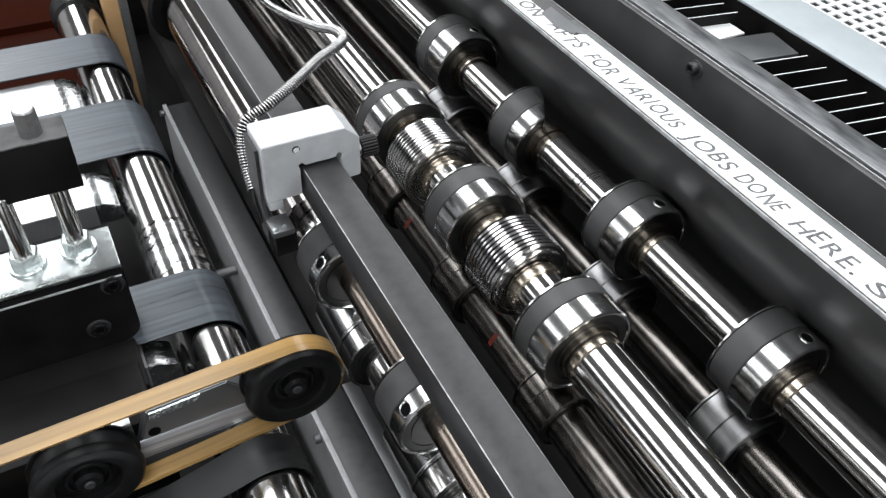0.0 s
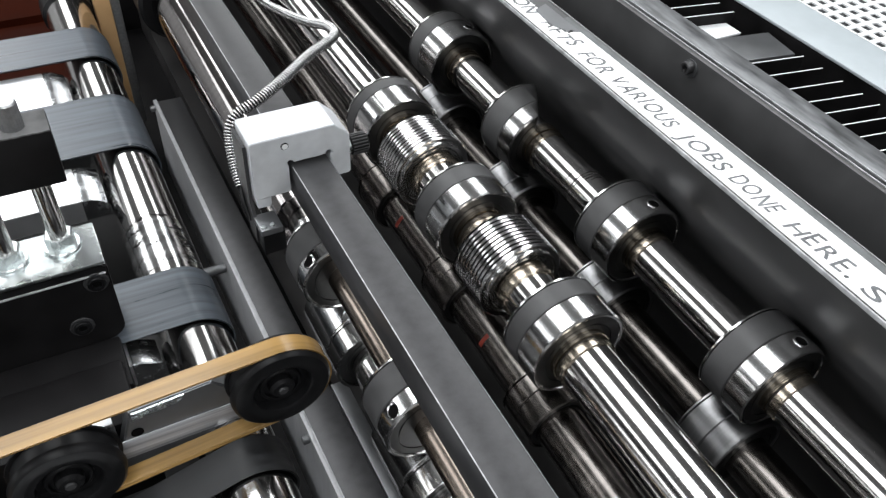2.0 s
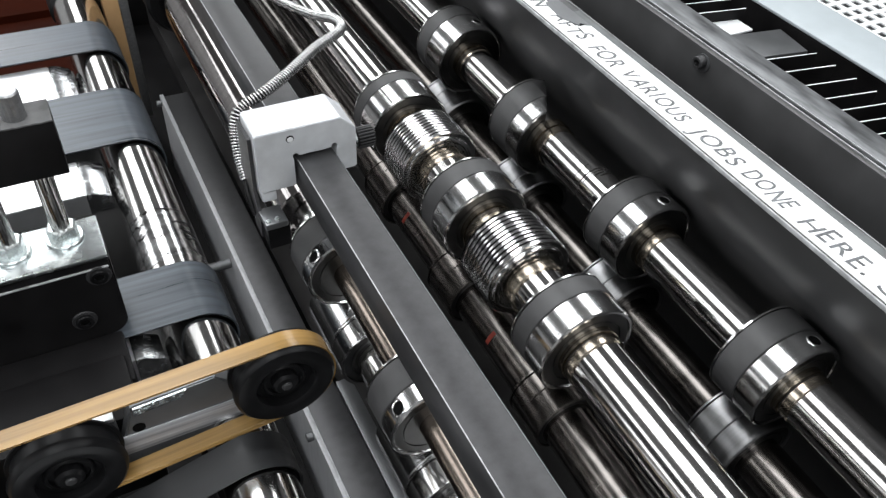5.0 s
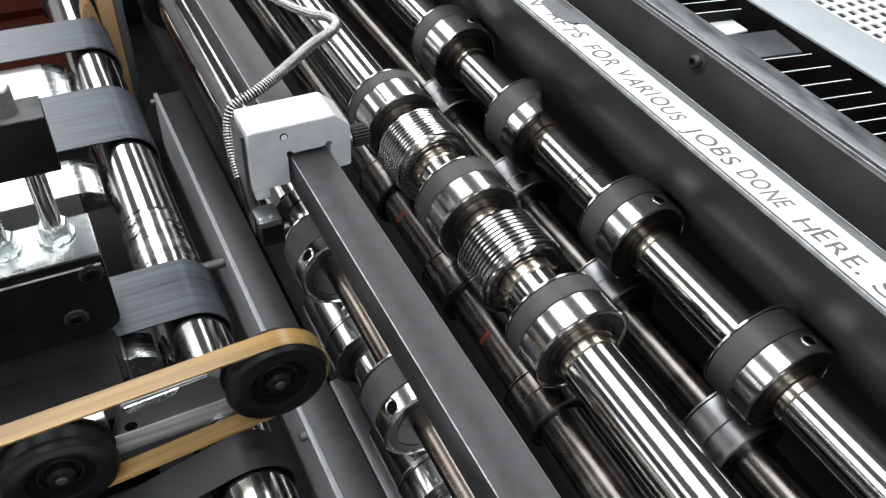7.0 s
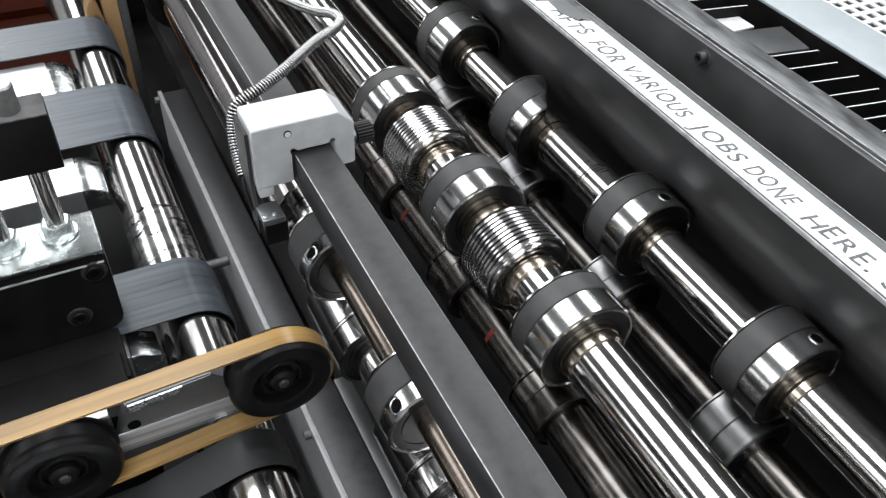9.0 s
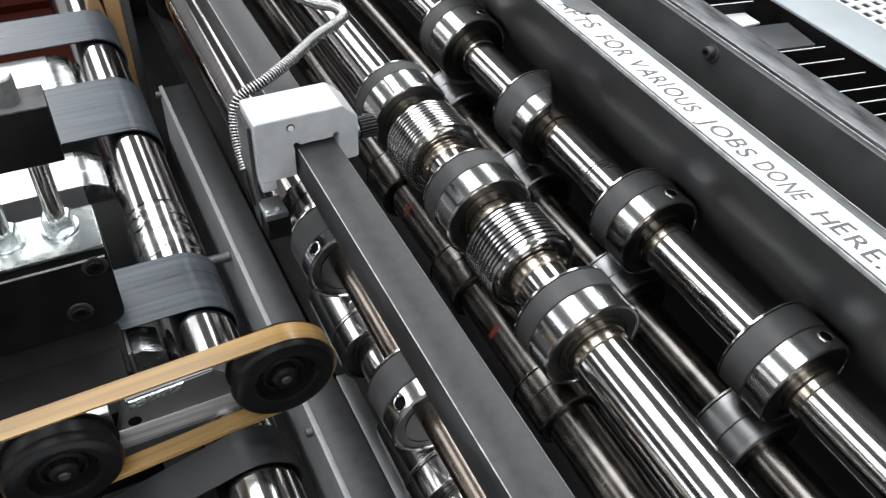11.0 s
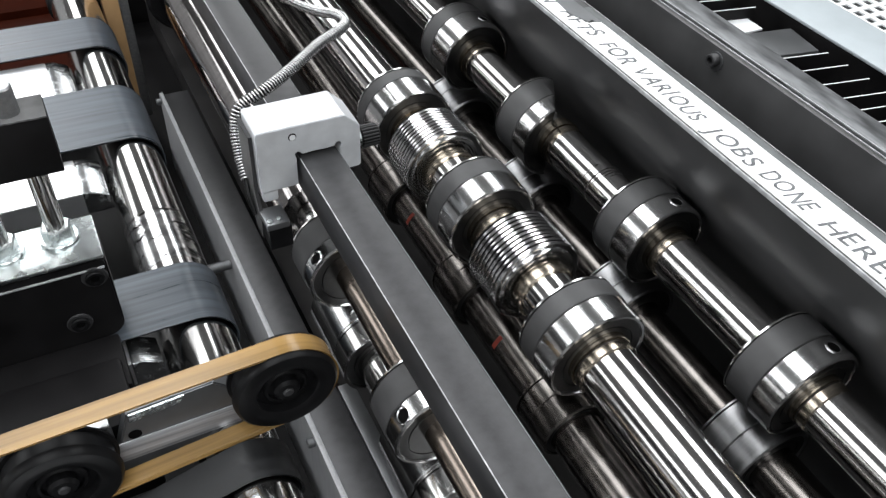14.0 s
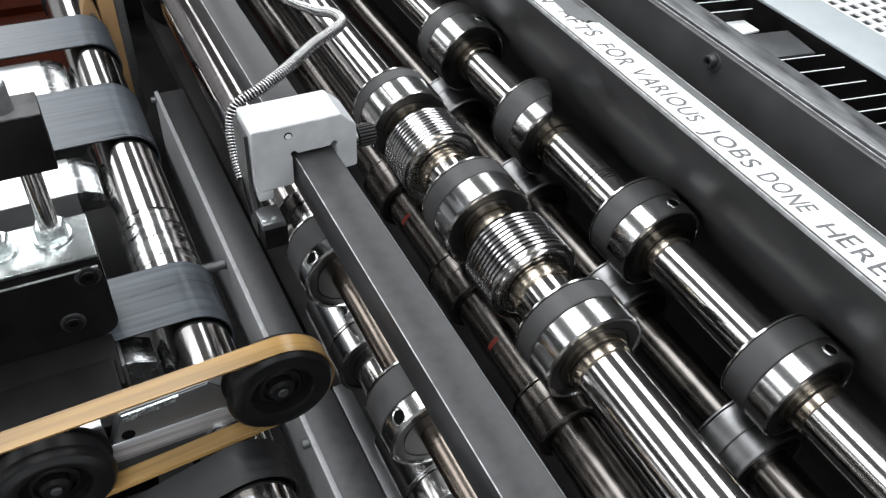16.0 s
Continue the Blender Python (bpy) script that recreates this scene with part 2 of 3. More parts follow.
def cap_screw(name, at, m, r, h, parent=None, label="", material=None):
    """A socket head screw whose head rises along the local z axis of m."""
    q = Matrix.Translation(at) @ m
    c = r * 0.12
    s = r * 0.55
    prof = [(0, 0), (r - c, 0), (r, c), (r, h - c), (r - c, h), (s, h), (s * 0.9, h * 0.45), (0, h * 0.4)]
    bm = lathe(prof, 24, closed=False)
    bm = turned(bm, q @ pose(0, 0, 0, 90))
    ob = finish(name, bm, material or PLASTIC, parent, label=label, angle=30)
    sock = turned(hexagon(s * 0.98, h * 0.03), q @ Matrix.Translation((0, 0, h * 0.47)))
    part("socket", sock, HOLE, ob)
    return ob


# ---- room ----
def room():
    def slab(name, b, m, label, cat):
        tagged(finish(name, box(*b, bevel=0), m), label, cat, kind="structure")
    slab("floor", (-9, 5, -4, 9.2, -0.1, 0), CONCRETE, "grey concrete workshop floor", "floor")
    slab("ceiling", (-9, 5, -4, 9.2, 3.6, 3.7), CEILING, "pale grey painted workshop ceiling", "ceiling")
    slab("wall_north", (-9, 5, 9.2, 9.3, 0, 3.6), WALLPAINT, "plain pale grey workshop wall", "wall")
    slab("wall_south", (-9, 5, -4.1, -4, 0, 3.6), WALLPAINT, "plain pale grey workshop wall", "wall")
    w = tagged(new("wall_west"), "pale grey workshop wall with a wide window", "wall", kind="structure")
    for b in ((-9.1, -9, -4, 9.2, 0, 0.9), (-9.1, -9, -4, 9.2, 2.1, 3.6), (-9.1, -9, -4, -2.0, 0.9, 2.1), (-9.1, -9, 4.0, 9.2, 0.9, 2.1)):
        part("wall_part", box(*b, bevel=0), WALLPAINT, w)
    v = tagged(new("window_1"), "wide workshop window with a grey frame", "window", kind="structure")
    for y in (-2.0, 0.0, 2.0, 3.94):
        part("window_frame", box(-9.08, -9.02, y, y + 0.06, 0.9, 2.1, 0.004), FRAMEGREY, v)
    for z in (0.9, 2.04):
        part("window_frame", box(-9.079, -9.021, -1.94, 3.94, z, z + 0.06, 0.004), FRAMEGREY, v)
    tagged(finish("backdrop", box(-9.9, -9.85, -4, 9.2, 0.2, 3.0, 0), DAYLIGHT), "bright overcast daylight outside the window", "sky", kind="structure")
    slab("wall_east", (5, 5.1, -4, 9.2, 0, 3.6), WALLPAINT, "plain pale grey workshop wall", "wall")


def area_lamp(name, m, width, height, radiance):
    d = bpy.data.lights.new(name, "AREA")
    d.shape, d.size, d.size_y = "RECTANGLE", width, height
    d.energy = radiance * math.pi * width * height
    d.color = (0.96, 0.98, 1.0)
    new(name, d).matrix_world = m


def ceiling_lights():
    for x, (w, radiance) in LAMPS.items():
        first = empty("ceiling_light", (x, -1.6, 3.5), "white ceiling light with a wide glowing diffuser", "ceiling light", "rows of ceiling lights")
        part("body", box(-w / 2 - 0.02, w / 2 + 0.02, -1.35, 1.35, 0.03, 0.10, 0.01), PANELWHITE, first)
        part("diffuser", box(-w / 2, w / 2, -1.3, 1.3, 0.0, 0.029, 0.008), GLOW, first)
        for y in (1.4, 4.4, 7.4):
            copy_thing(first, pose(x, y, 3.5))
        for y in (-1.6, 1.4, 4.4, 7.4):
            area_lamp("tube_light", look((x, y, 3.49), (x, y, 0)), w, 2.6, radiance)
    area_lamp("window_light", look((-8.98, 1.0, 1.5), (0, 1.0, 1.5)), 5.9, 1.2, SKY)


# ---- shafts with collars ----
A0, A1 = -0.25, 1.345


def collar(parent, y_back, y_mid, y_front, r, bore, screw=None, sleeve=0.012, sleeve_r=None, tyre=True, metal=None):
    """Clamp collar: rubber tyre towards the far side, turned ring with a set screw on the near side."""
    body = lathe([(bore, y_front + 0.004), (r * 0.90, y_front + 0.004), (r * 0.905, y_front + 0.0008), (r * 0.925, y_front), (r - 0.0012, y_front),
                  (r, y_front + 0.001), (r, y_mid - 0.0005), (r - 0.002, y_mid), (r - 0.002, y_back - 0.0022), (r + 0.0005, y_back - 0.002),
                  (r + 0.0005, y_back - 0.0007), (r - 0.0008, y_back), (bore, y_back)], 96)
    ob = part("collar", body, metal or TURNED, parent, "turned steel collar")
    part("face", lathe([(bore, y_front + 0.0030), (bore, y_front + 0.0010), (r * 0.70, y_front + 0.0010), (r * 0.705, y_front + 0.0018), (r * 0.73, y_front + 0.0018), (r * 0.735, y_front + 0.0010), (r * 0.90, y_front + 0.0012), (r * 0.90, y_front + 0.0030)], 64), FACE, ob, "dark recessed face")
    if tyre:
        part("tyre", ring(r - 0.0025, r + 0.0004, y_mid + 0.0003, y_back - 0.0026, 0.0006, 96), RUBBER, ob, "grey rubber tyre")
    else:
        part("band", ring(r - 0.0025, r, y_mid + 0.0003, y_back - 0.0026, 0.0006, 96), metal or CHROME, ob)
    if sleeve:
        rs = sleeve_r or bore + 0.0035
        sl = part("sleeve", lathe([(bore - 0.001, y_front - sleeve), (rs - 0.0018, y_front - sleeve), (rs - 0.0008, y_front - sleeve + 0.001), (rs - 0.0008, y_front - 0.0052), (rs - 0.0024, y_front - 0.0048),
                                   (rs - 0.0024, y_front - 0.0040), (rs, y_front - 0.0036), (rs, y_front + 0.0055), (bore - 0.001, y_front + 0.0055)], 64), SLEEVE, ob, "worn bronze sleeve")
        part("groove_line", ring(bore, rs - 0.0016, y_front - 0.0049, y_front - 0.0039, 0.0001, 64), SCUFF_SHADE, sl)
    if screw is not None:
        a = radians(screw)
        yc = (y_mid + y_front) / 2
        n = Vector((math.sin(a), 0, math.cos(a)))
        m = n.to_track_quat("Z", "Y").to_matrix().to_4x4()
        rim = turned(lathe([(0.0040, -0.001), (0.0056, -0.001), (0.0056, 0.0002), (0.0050, 0.0006), (0.0041, 0.0003)], 32), Matrix.Translation(n * r + Vector((0, yc, 0))) @ m @ pose(0, 0, 0, 90))
        part("set_screw_rim", rim, TURNED, ob)
        sock = turned(lathe([(0, -0.0004), (0.0041, -0.0004), (0.0041, 0.00035), (0, 0.00035)], 24, closed=False), Matrix.Translation(n * r + Vector((0, yc, 0))) @ m @ pose(0, 0, 0, 90))
        part("set_screw", sock, HOLE, ob, "black set screw hole")
    return ob


def cut_collar(ob, x0, y0, x1, y1):
    """Cut a collar off along an upright plane through two points of the plan, and close the cut."""
    d = Vector((x1 - x0, y1 - y0, 0)).normalized()
    for o in (ob, *ob.children):
        if o.name.startswith("sleeve"):
            continue
        bm = bmesh.new()
        bm.from_mesh(o.data)
        cut = bmesh.ops.bisect_plane(bm, geom=bm.verts[:] + bm.edges[:] + bm.faces[:], plane_co=(x0, y0, 0), plane_no=(-d.y, d.x, 0), clear_outer=True)
        bmesh.ops.holes_fill(bm, edges=[e for e in cut["geom_cut"] if isinstance(e, bmesh.types.BMEdge)])
        bm.to_mesh(o.data)
        bm.free()


def grooved(parent, y_back, y_front, r, bore, n=10):
    """Roller turned with sharp parallel grooves."""
    prof = [(bore, y_front), (r * 0.62, y_front), (r * 0.64, y_front + 0.003), (r * 0.74, y_front + 0.003), (r * 0.76, y_front + 0.0005),
            (r * 0.86, y_front + 0.0005), (r * 0.87, y_front + 0.0015), (r - 0.001, y_front + 0.0012)]
    p = (y_back - y_front - 0.002) / n
    y = y_front + 0.0018
    for k in range(n):
        prof += [(r - 0.0004, y), (r, y + p * 0.12), (r, y + p * 0.50), (r - 0.0004, y + p * 0.62), (r - 0.0065, y + p * 0.66), (r - 0.0065, y + p * 0.97)]
        y += p
    prof += [(r, y), (r - 0.0008, y_back), (bore, y_back)]
    ob = part("grooved_roller", lathe(prof, 96), TURNED, parent, "steel roller turned with parallel grooves")
    # dark ring at the groove bottoms paints in their shade
    part("groove_dirt", ring(r - 0.007, r - 0.0042, y_front + 0.003, y_back - 0.003, 0.0002, 64), SCUFF_SHADE, ob, "dark core standing in for shade in the grooves")
    for k in (0.40, 0.52, 0.70, 0.81):
        part("face_ring", lathe([(r * k, y_front + 0.002), (r * k, y_front - 0.0006), (r * k + 0.0009, y_front - 0.0006), (r * k + 0.0009, y_front + 0.002)], 64), TURNED, ob)
    return ob


def main_shaft():
    s = empty("creasing_shaft", (0.268, 0, E - 0.4195), "polished steel shaft carrying collars and grooved rollers", "machine shaft", "machine shafts")
    r = 0.0200
    part("rod", rod(r, A0, A1), CHROME, s, "polished ground steel rod")
    for b, m, f, a in ((0.5663, 0.5503, 0.5252, None), (0.4295, 0.4095, 0.3888, None), (0.2907, 0.2724, 0.2528, None)):
        collar(s, b, m, f, 0.0365, r, a, 0.012, 0.0222)
    for b, f in ((0.5051, 0.4665), (0.3656, 0.3259)):
        grooved(s, b, f, 0.0345, r)
        part("sleeve", ring(r - 0.001, 0.0222, f - 0.012, f + 0.001, 0.001), SLEEVE, s, "worn bronze sleeve")


def right_shaft():
    s = empty("pull_shaft", (0.3816, 0, E - 0.4275), "polished steel shaft carrying rubber-tyred collars", "machine shaft", "machine shafts")
    r = 0.0180
    part("rod", rod(r, A0, A1), CHROME, s, "polished ground steel rod")
    for b, m, f, a in ((0.6723, 0.6503, 0.6205, 20), (0.5201, 0.4911, 0.4728, None), (0.3674, 0.3447, 0.3244, 13), (0.2151, 0.1922, 0.1735, 14)):
        c = collar(s, b, m, f, 0.036, r, a, 0.012, 0.0200)
        if b == 0.5201:
            cut_collar(c, 0.0190, 0.5201, -0.0090, 0.4728)
    part("shaft_mark", ring(r - 0.0005, r + 0.0001, 0.4045, 0.4057, 0.00005), SCUFF_SHADE, s)
    for y, w, a0, a1 in ((0.4015, 0.0009, -60, 25), (0.3985, 0.0012, -25, 10), (0.3955, 0.0008, -15, 30), (0.4125, 0.0008, -70, -10)):
        bm = ring(r - 0.0005, r + 0.0001, y, y + w, 0.00005)
        bmesh.ops.delete(bm, geom=[v for v in bm.verts if not radians(a0) < math.atan2(v.co.x, v.co.z) < radians(a1)], context="VERTS")
        part("shaft_mark", bm, SCUFF_SHADE, s, "dark score mark")


def lower_shaft(name, x, z, r, rc, collars, label):
    s = empty(name, (x, 0, E + z), label, "machine shaft", "machine shafts")
    part("rod", rod(r, A0, A1), BROWNROD if name == "guide_shaft" else CHROME if "guide" in name else DARKSTEEL, s, "ground steel rod")
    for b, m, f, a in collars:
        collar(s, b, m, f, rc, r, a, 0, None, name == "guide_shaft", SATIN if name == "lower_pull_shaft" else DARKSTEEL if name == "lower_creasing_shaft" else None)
    return s


def lower_shafts():
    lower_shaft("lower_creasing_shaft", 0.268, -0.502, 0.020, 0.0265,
                [(0.5663, 0.5503, 0.5252, None), (0.4295, 0.4095, 0.3888, None), (0.2907, 0.2724, 0.2528, None)], "dark steel counter shaft below the creasing shaft")
    low = bpy.data.objects["lower_creasing_shaft"]
    for y in (0.338, 0.4935):
        bm = ring(0.0195, 0.0203, y, y + 0.004, 0.0002)
        bmesh.ops.delete(bm, geom=[v for v in bm.verts if math.atan2(v.co.z, -v.co.x) < 0.2 or math.atan2(v.co.z, -v.co.x) > 0.9], context="VERTS")
        part("red_mark", bm, REDMARK, low, "smeared red paint mark")
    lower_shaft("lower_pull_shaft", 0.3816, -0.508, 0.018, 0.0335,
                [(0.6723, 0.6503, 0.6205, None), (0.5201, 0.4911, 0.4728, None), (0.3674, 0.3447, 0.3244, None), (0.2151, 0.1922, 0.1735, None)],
                "dark steel counter shaft below the pull shaft")
    g = lower_shaft("guide_shaft", 0.164, -0.451, 0.0122, 0.033,
                    [(0.4545, 0.4265, 0.4130, -49), (0.3035, 0.2780, 0.2640, -49)], "polished steel shaft with clamp collars under the square bar")
    part("thick_roller", rod(0.0322, 0.487, 0.90, 0.001, 96), ROLLER, g, "polished steel roller body")
    part("bearing", ring(0.012, 0.046, 0.9005, 0.945, 0.004, 64), PLASTIC, g, "black bearing housing")
    part("spacer", ring(0.012, 0.0185, 0.4555, 0.4865, 0.001), TURNED, g, "turned spacer")
    lower_shaft("lower_guide_shaft", 0.174, -0.5165, 0.0205, 0.033,
                [(0.400, 0.378, 0.3785, None), (0.262, 0.240, 0.2405, None)], "polished steel counter shaft with collars")
    s = bpy.data.objects["lower_guide_shaft"]
    for y in (0.4003, 0.2623):
        part("roller", ring(0.02, 0.0328, y, y + 0.05, 0.001, 96), TURNED, s, "turned steel roller")


# ---- square bar, clamp block, conduit ----
def square_bar():
    b = empty("square_bar", (0, 0, E), "dark blackened square steel bar running past the clamp block", "steel bar")
    part("bar", box(0.1411, 0.1690, -0.2, 1.34, -0.388, -0.360, 0.0008), BLACKENED, b)
    for y0, y1 in ((-0.2, 0.447), (0.482, 1.34)):
        part("worn_edge", box(0.1412, 0.1418, y0, y1, -0.3602, -0.3597, 0), BRIGHTEDGE, b, "bright worn and highlit edge")
        part("worn_edge", box(0.1683, 0.1688, y0, y1, -0.3602, -0.3598, 0), GREYSTEEL, b)


def clamp_block():
    b = empty("clamp_block", (0, 0, E), "milled aluminium clamp block on the square bar", "clamp block")
    x0, x1, z1, z0 = 0.1125, 0.1865, -0.333, -0.3825
    out = [(x0, z0), (x0, z1 - 0.001), (x0 + 0.001, z1), (x1 - 0.012, z1), (x1 - 0.0005, z1 - 0.011), (x1, z1 - 0.045), (x1 - 0.002, z1 - 0.046), (0.1712, z1 - 0.046),
           (0.1712, -0.3585), (0.1725, -0.3565), (0.171, -0.3538), (0.168, -0.354), (0.1672, -0.3568), (0.160, -0.3572), (0.152, -0.3568), (0.1432, -0.3572), (0.1420, -0.3548),
           (0.1392, -0.3546), (0.1380, -0.3570), (0.1392, -0.3592), (0.1392, z0)]
    part("body", prism(out, 0.448, 0.481, 0.0006), ALU, b)
    part("thread_hole", turned(lathe([(0, 0), (0.0029, 0), (0.0029, 0.0005), (0, 0.0005)], 24, closed=False), pose(0.1372, 0.4477, -0.3412)), HOLE, b)
    # white disc paints the bright reflection inside the threaded hole
    part("thread_glint", turned(lathe([(0, 0), (0.0022, 0), (0.0022, 0.0005), (0, 0.0005)], 24, closed=False), pose(0.1373, 0.4474, -0.3415)), PANELWHITE, b)
    s = cap_screw("clamp_screw", (0.1895, 0.458, -0.362), pose(0, 0, 0, 0, 90), 0.0075, 0.014, b, "black knurled clamp screw", BLACKPAINT)
    for k in range(20):
        a = 2 * math.pi * k / 20
        part("knurl", turned(box(-0.0005, 0.0005, -0.0005, 0.0005, 0.001, 0.0128, 0.0002), pose(0.1895, 0.458, -0.362) @ pose(0, 0, 0, 0, 90) @ pose(0.0076 * math.cos(a), 0.0076 * math.sin(a), 0)), BLACKENED, s)
    part("washer", turned(lathe([(0, 0), (0.006, 0), (0.006, 0.004), (0, 0.004)], 20, closed=False), pose(0.1862, 0.458, -0.362, 0, 0, -90)), ZINC, b)
    # side plate and sensor
    side = [(0.4815, -0.340), (0.4815, -0.385), (0.478, -0.400), (0.466, -0.408), (0.462, -0.420), (0.448, -0.422), (0.446, -0.405), (0.452, -0.394), (0.456, -0.384), (0.456, -0.340)]
    bm = prism([(y, z) for y, z in side], 0, 0.0025)
    turned(bm, Matrix(((0, 1, 0, 0.1095), (1, 0, 0, 0), (0, 0, 1, 0), (0, 0, 0, 1))))
    part("side_plate", bm, BLACKENED, b, "dark bent side plate")
    part("fitting_tab", box(0.1135, 0.1245, 0.4490, 0.4640, -0.3920, -0.3830, 0.0015), ALU, b, "bright aluminium tab")
    part("sensor_foot", box(0.1095, 0.126, 0.432, 0.452, -0.404, -0.3985, 0.001), GREYSTEEL, b, "small grey sensor foot")
    part("sensor", box(0.111, 0.128, 0.434, 0.452, -0.424, -0.4045, 0.001), PLASTIC, b, "black sensor housing")
    for x, y in ((0.1125, 0.436), (0.1195, 0.4365)):
        bm = lathe([(0, 0), (0.0022, 0), (0.0018, 0.001), (0, 0.0014)], 16, closed=False)
        part("button_screw", turned(bm, pose(x, y, -0.3985, 90)), ZINC, b)


def conduit():
    c = empty("steel_conduit", (0, 0, E), "flexible coiled steel conduit looped over the clamp block", "conduit")
    path = spline([(0.1090, 0.476, -0.388), (0.1100, 0.491, -0.379), (0.1125, 0.504, -0.366), (0.119, 0.511, -0.352), (0.140, 0.516, -0.345), (0.166, 0.532, -0.342),
                   (0.196, 0.554, -0.339), (0.218, 0.567, -0.338), (0.229, 0.582, -0.340), (0.233, 0.612, -0.349), (0.233, 0.658, -0.368), (0.233, 0.724, -0.391),
                   (0.233, 0.801, -0.414), (0.239, 0.896, -0.439), (0.25, 1.02, -0.49)], 24)
    # even steps along the curve
    total, pts = 0.0, [path[0]]
    step = 0.0004
    acc = 0.0
    for a, b in zip(path, path[1:]):
        d = (b - a).length
        while acc + d >= step:
            a = a + (b - a) * ((step - acc) / d)
            d = (b - a).length
            pts.append(a)
            acc = 0.0
        acc += d
    part("core", tube(pts[100::8], 0.0028, 10), PLASTIC, c)
    part("core", tube(pts[:101:8], 0.0019, 10), PLASTIC, c)
    part("cable", tube(spline([(0.1090, 0.4765, -0.388), (0.1076, 0.468, -0.396), (0.1085, 0.458, -0.408)], 8), 0.0017, 8), PLASTIC, c, "black cable tail")
    bm = bmesh.new()
    every = 6
    for k in range(0, len(pts) - 1, every):
        d = (pts[k + 1] - pts[k]).normalized()
        m = Matrix.Translation(pts[k]) @ d.to_track_quat("Y", "Z").to_matrix().to_4x4() @ pose(0, 0, 0, 7)
        turn = []
        slim = min(1.0, 0.82 + 0.18 * k / 110)
        for j in range(20):
            a = 2 * math.pi * j / 20
            turn.append([bm.verts.new(m @ Vector((slim * (0.0037 + 0.0010 * math.cos(b)) * math.cos(a), 0.0009 * math.sin(b), slim * (0.0037 + 0.0010 * math.cos(b)) * math.sin(a))))
                         for b in (0, 1.047, 2.094, 3.14159, 4.189, 5.236)])
        for j in range(20):
            p, q = turn[j], turn[(j + 1) % 20]
            for n in range(6):
                bm.faces.new((p[n], p[(n + 1) % 6], q[(n + 1) % 6], q[n]))
    part("coil", bm, CONDUIT, c, "shiny steel wire coil", angle=70)


# ---- ledge with the written label, slots and perforated cover ----
def rescale(thing, k):
    """Bring a thing nearer to or further from the eye's side of the machine at the same bearing."""
    for data in {o.data for o in thing.children_recursive}:
        data.transform(Matrix.Scale(k, 4))


def ledge():
    g = empty("black_side_rail", (0, 0, E), "black machine side rail with a stepped ledge", "machine rail")
    part("label_bar", prism([(0.3578, -0.3110), (0.3578, -0.3080), (0.3940, -0.3080), (0.3940, -0.3180), (0.452, -0.44), (0.452, -0.80), (0.444, -0.80), (0.444, -0.452)], -0.4, 1.6), BLACKPLATE, g, "black slanted guard")
    part("flange", box(0.3575, 0.3587, -0.4, 1.6, -0.3108, -0.3078, 0.0002), BRIGHTEDGE, g, "worn flange edge")
    part("riser", box(0.464, 0.470, -0.4, 1.6, -0.4300, -0.3180, 0.0006), BLACKPLATE, g, "black riser plate")
    part("top_plate", box(0.4725, 0.4985, -0.4, 1.6, -0.325, -0.3165, 0.0006), SCRATCHED, g, "worn scratched grey steel top plate")
    part("top_edge", box(0.4724, 0.4731, -0.4, 1.6, -0.3168, -0.3161, 0), BRIGHTEDGE, g, "bright worn and highlit edge")
    part("riser_edge", box(0.4692, 0.4700, -0.4, 1.6, -0.3181, -0.3174, 0), BRIGHTEDGE, g, "worn edge")
    part("seam", box(0.4701, 0.4724, -0.4, 1.6, -0.335, -0.3215, 0), HOLE, g)
    part("inner_plate", box(0.4945, 0.4985, -0.4, 1.6, -0.46, -0.3255, 0), BLACKPLATE, g)
    part("bead", box(0.3935, 0.3947, -0.4, 1.6, -0.3084, -0.3070, 0.0003), FRAMEGREY, g, "scuffed grey bead")
    for y in (0.4035, 0.165, 0.64):
        cap_screw("rail_screw", (0.4638, y, -0.3270), pose(0, 0, 0, 0, -90), 0.0052, 0.0075, g, "black socket head screw", BLACKENED)
        w = turned(lathe([(0, 0), (0.0075, 0), (0.0075, 0.0012), (0, 0.0012)], 24, closed=False), pose(0.4638, y, -0.3285, 0, 0, 90))
        part("washer", w, GREYSTEEL, g)


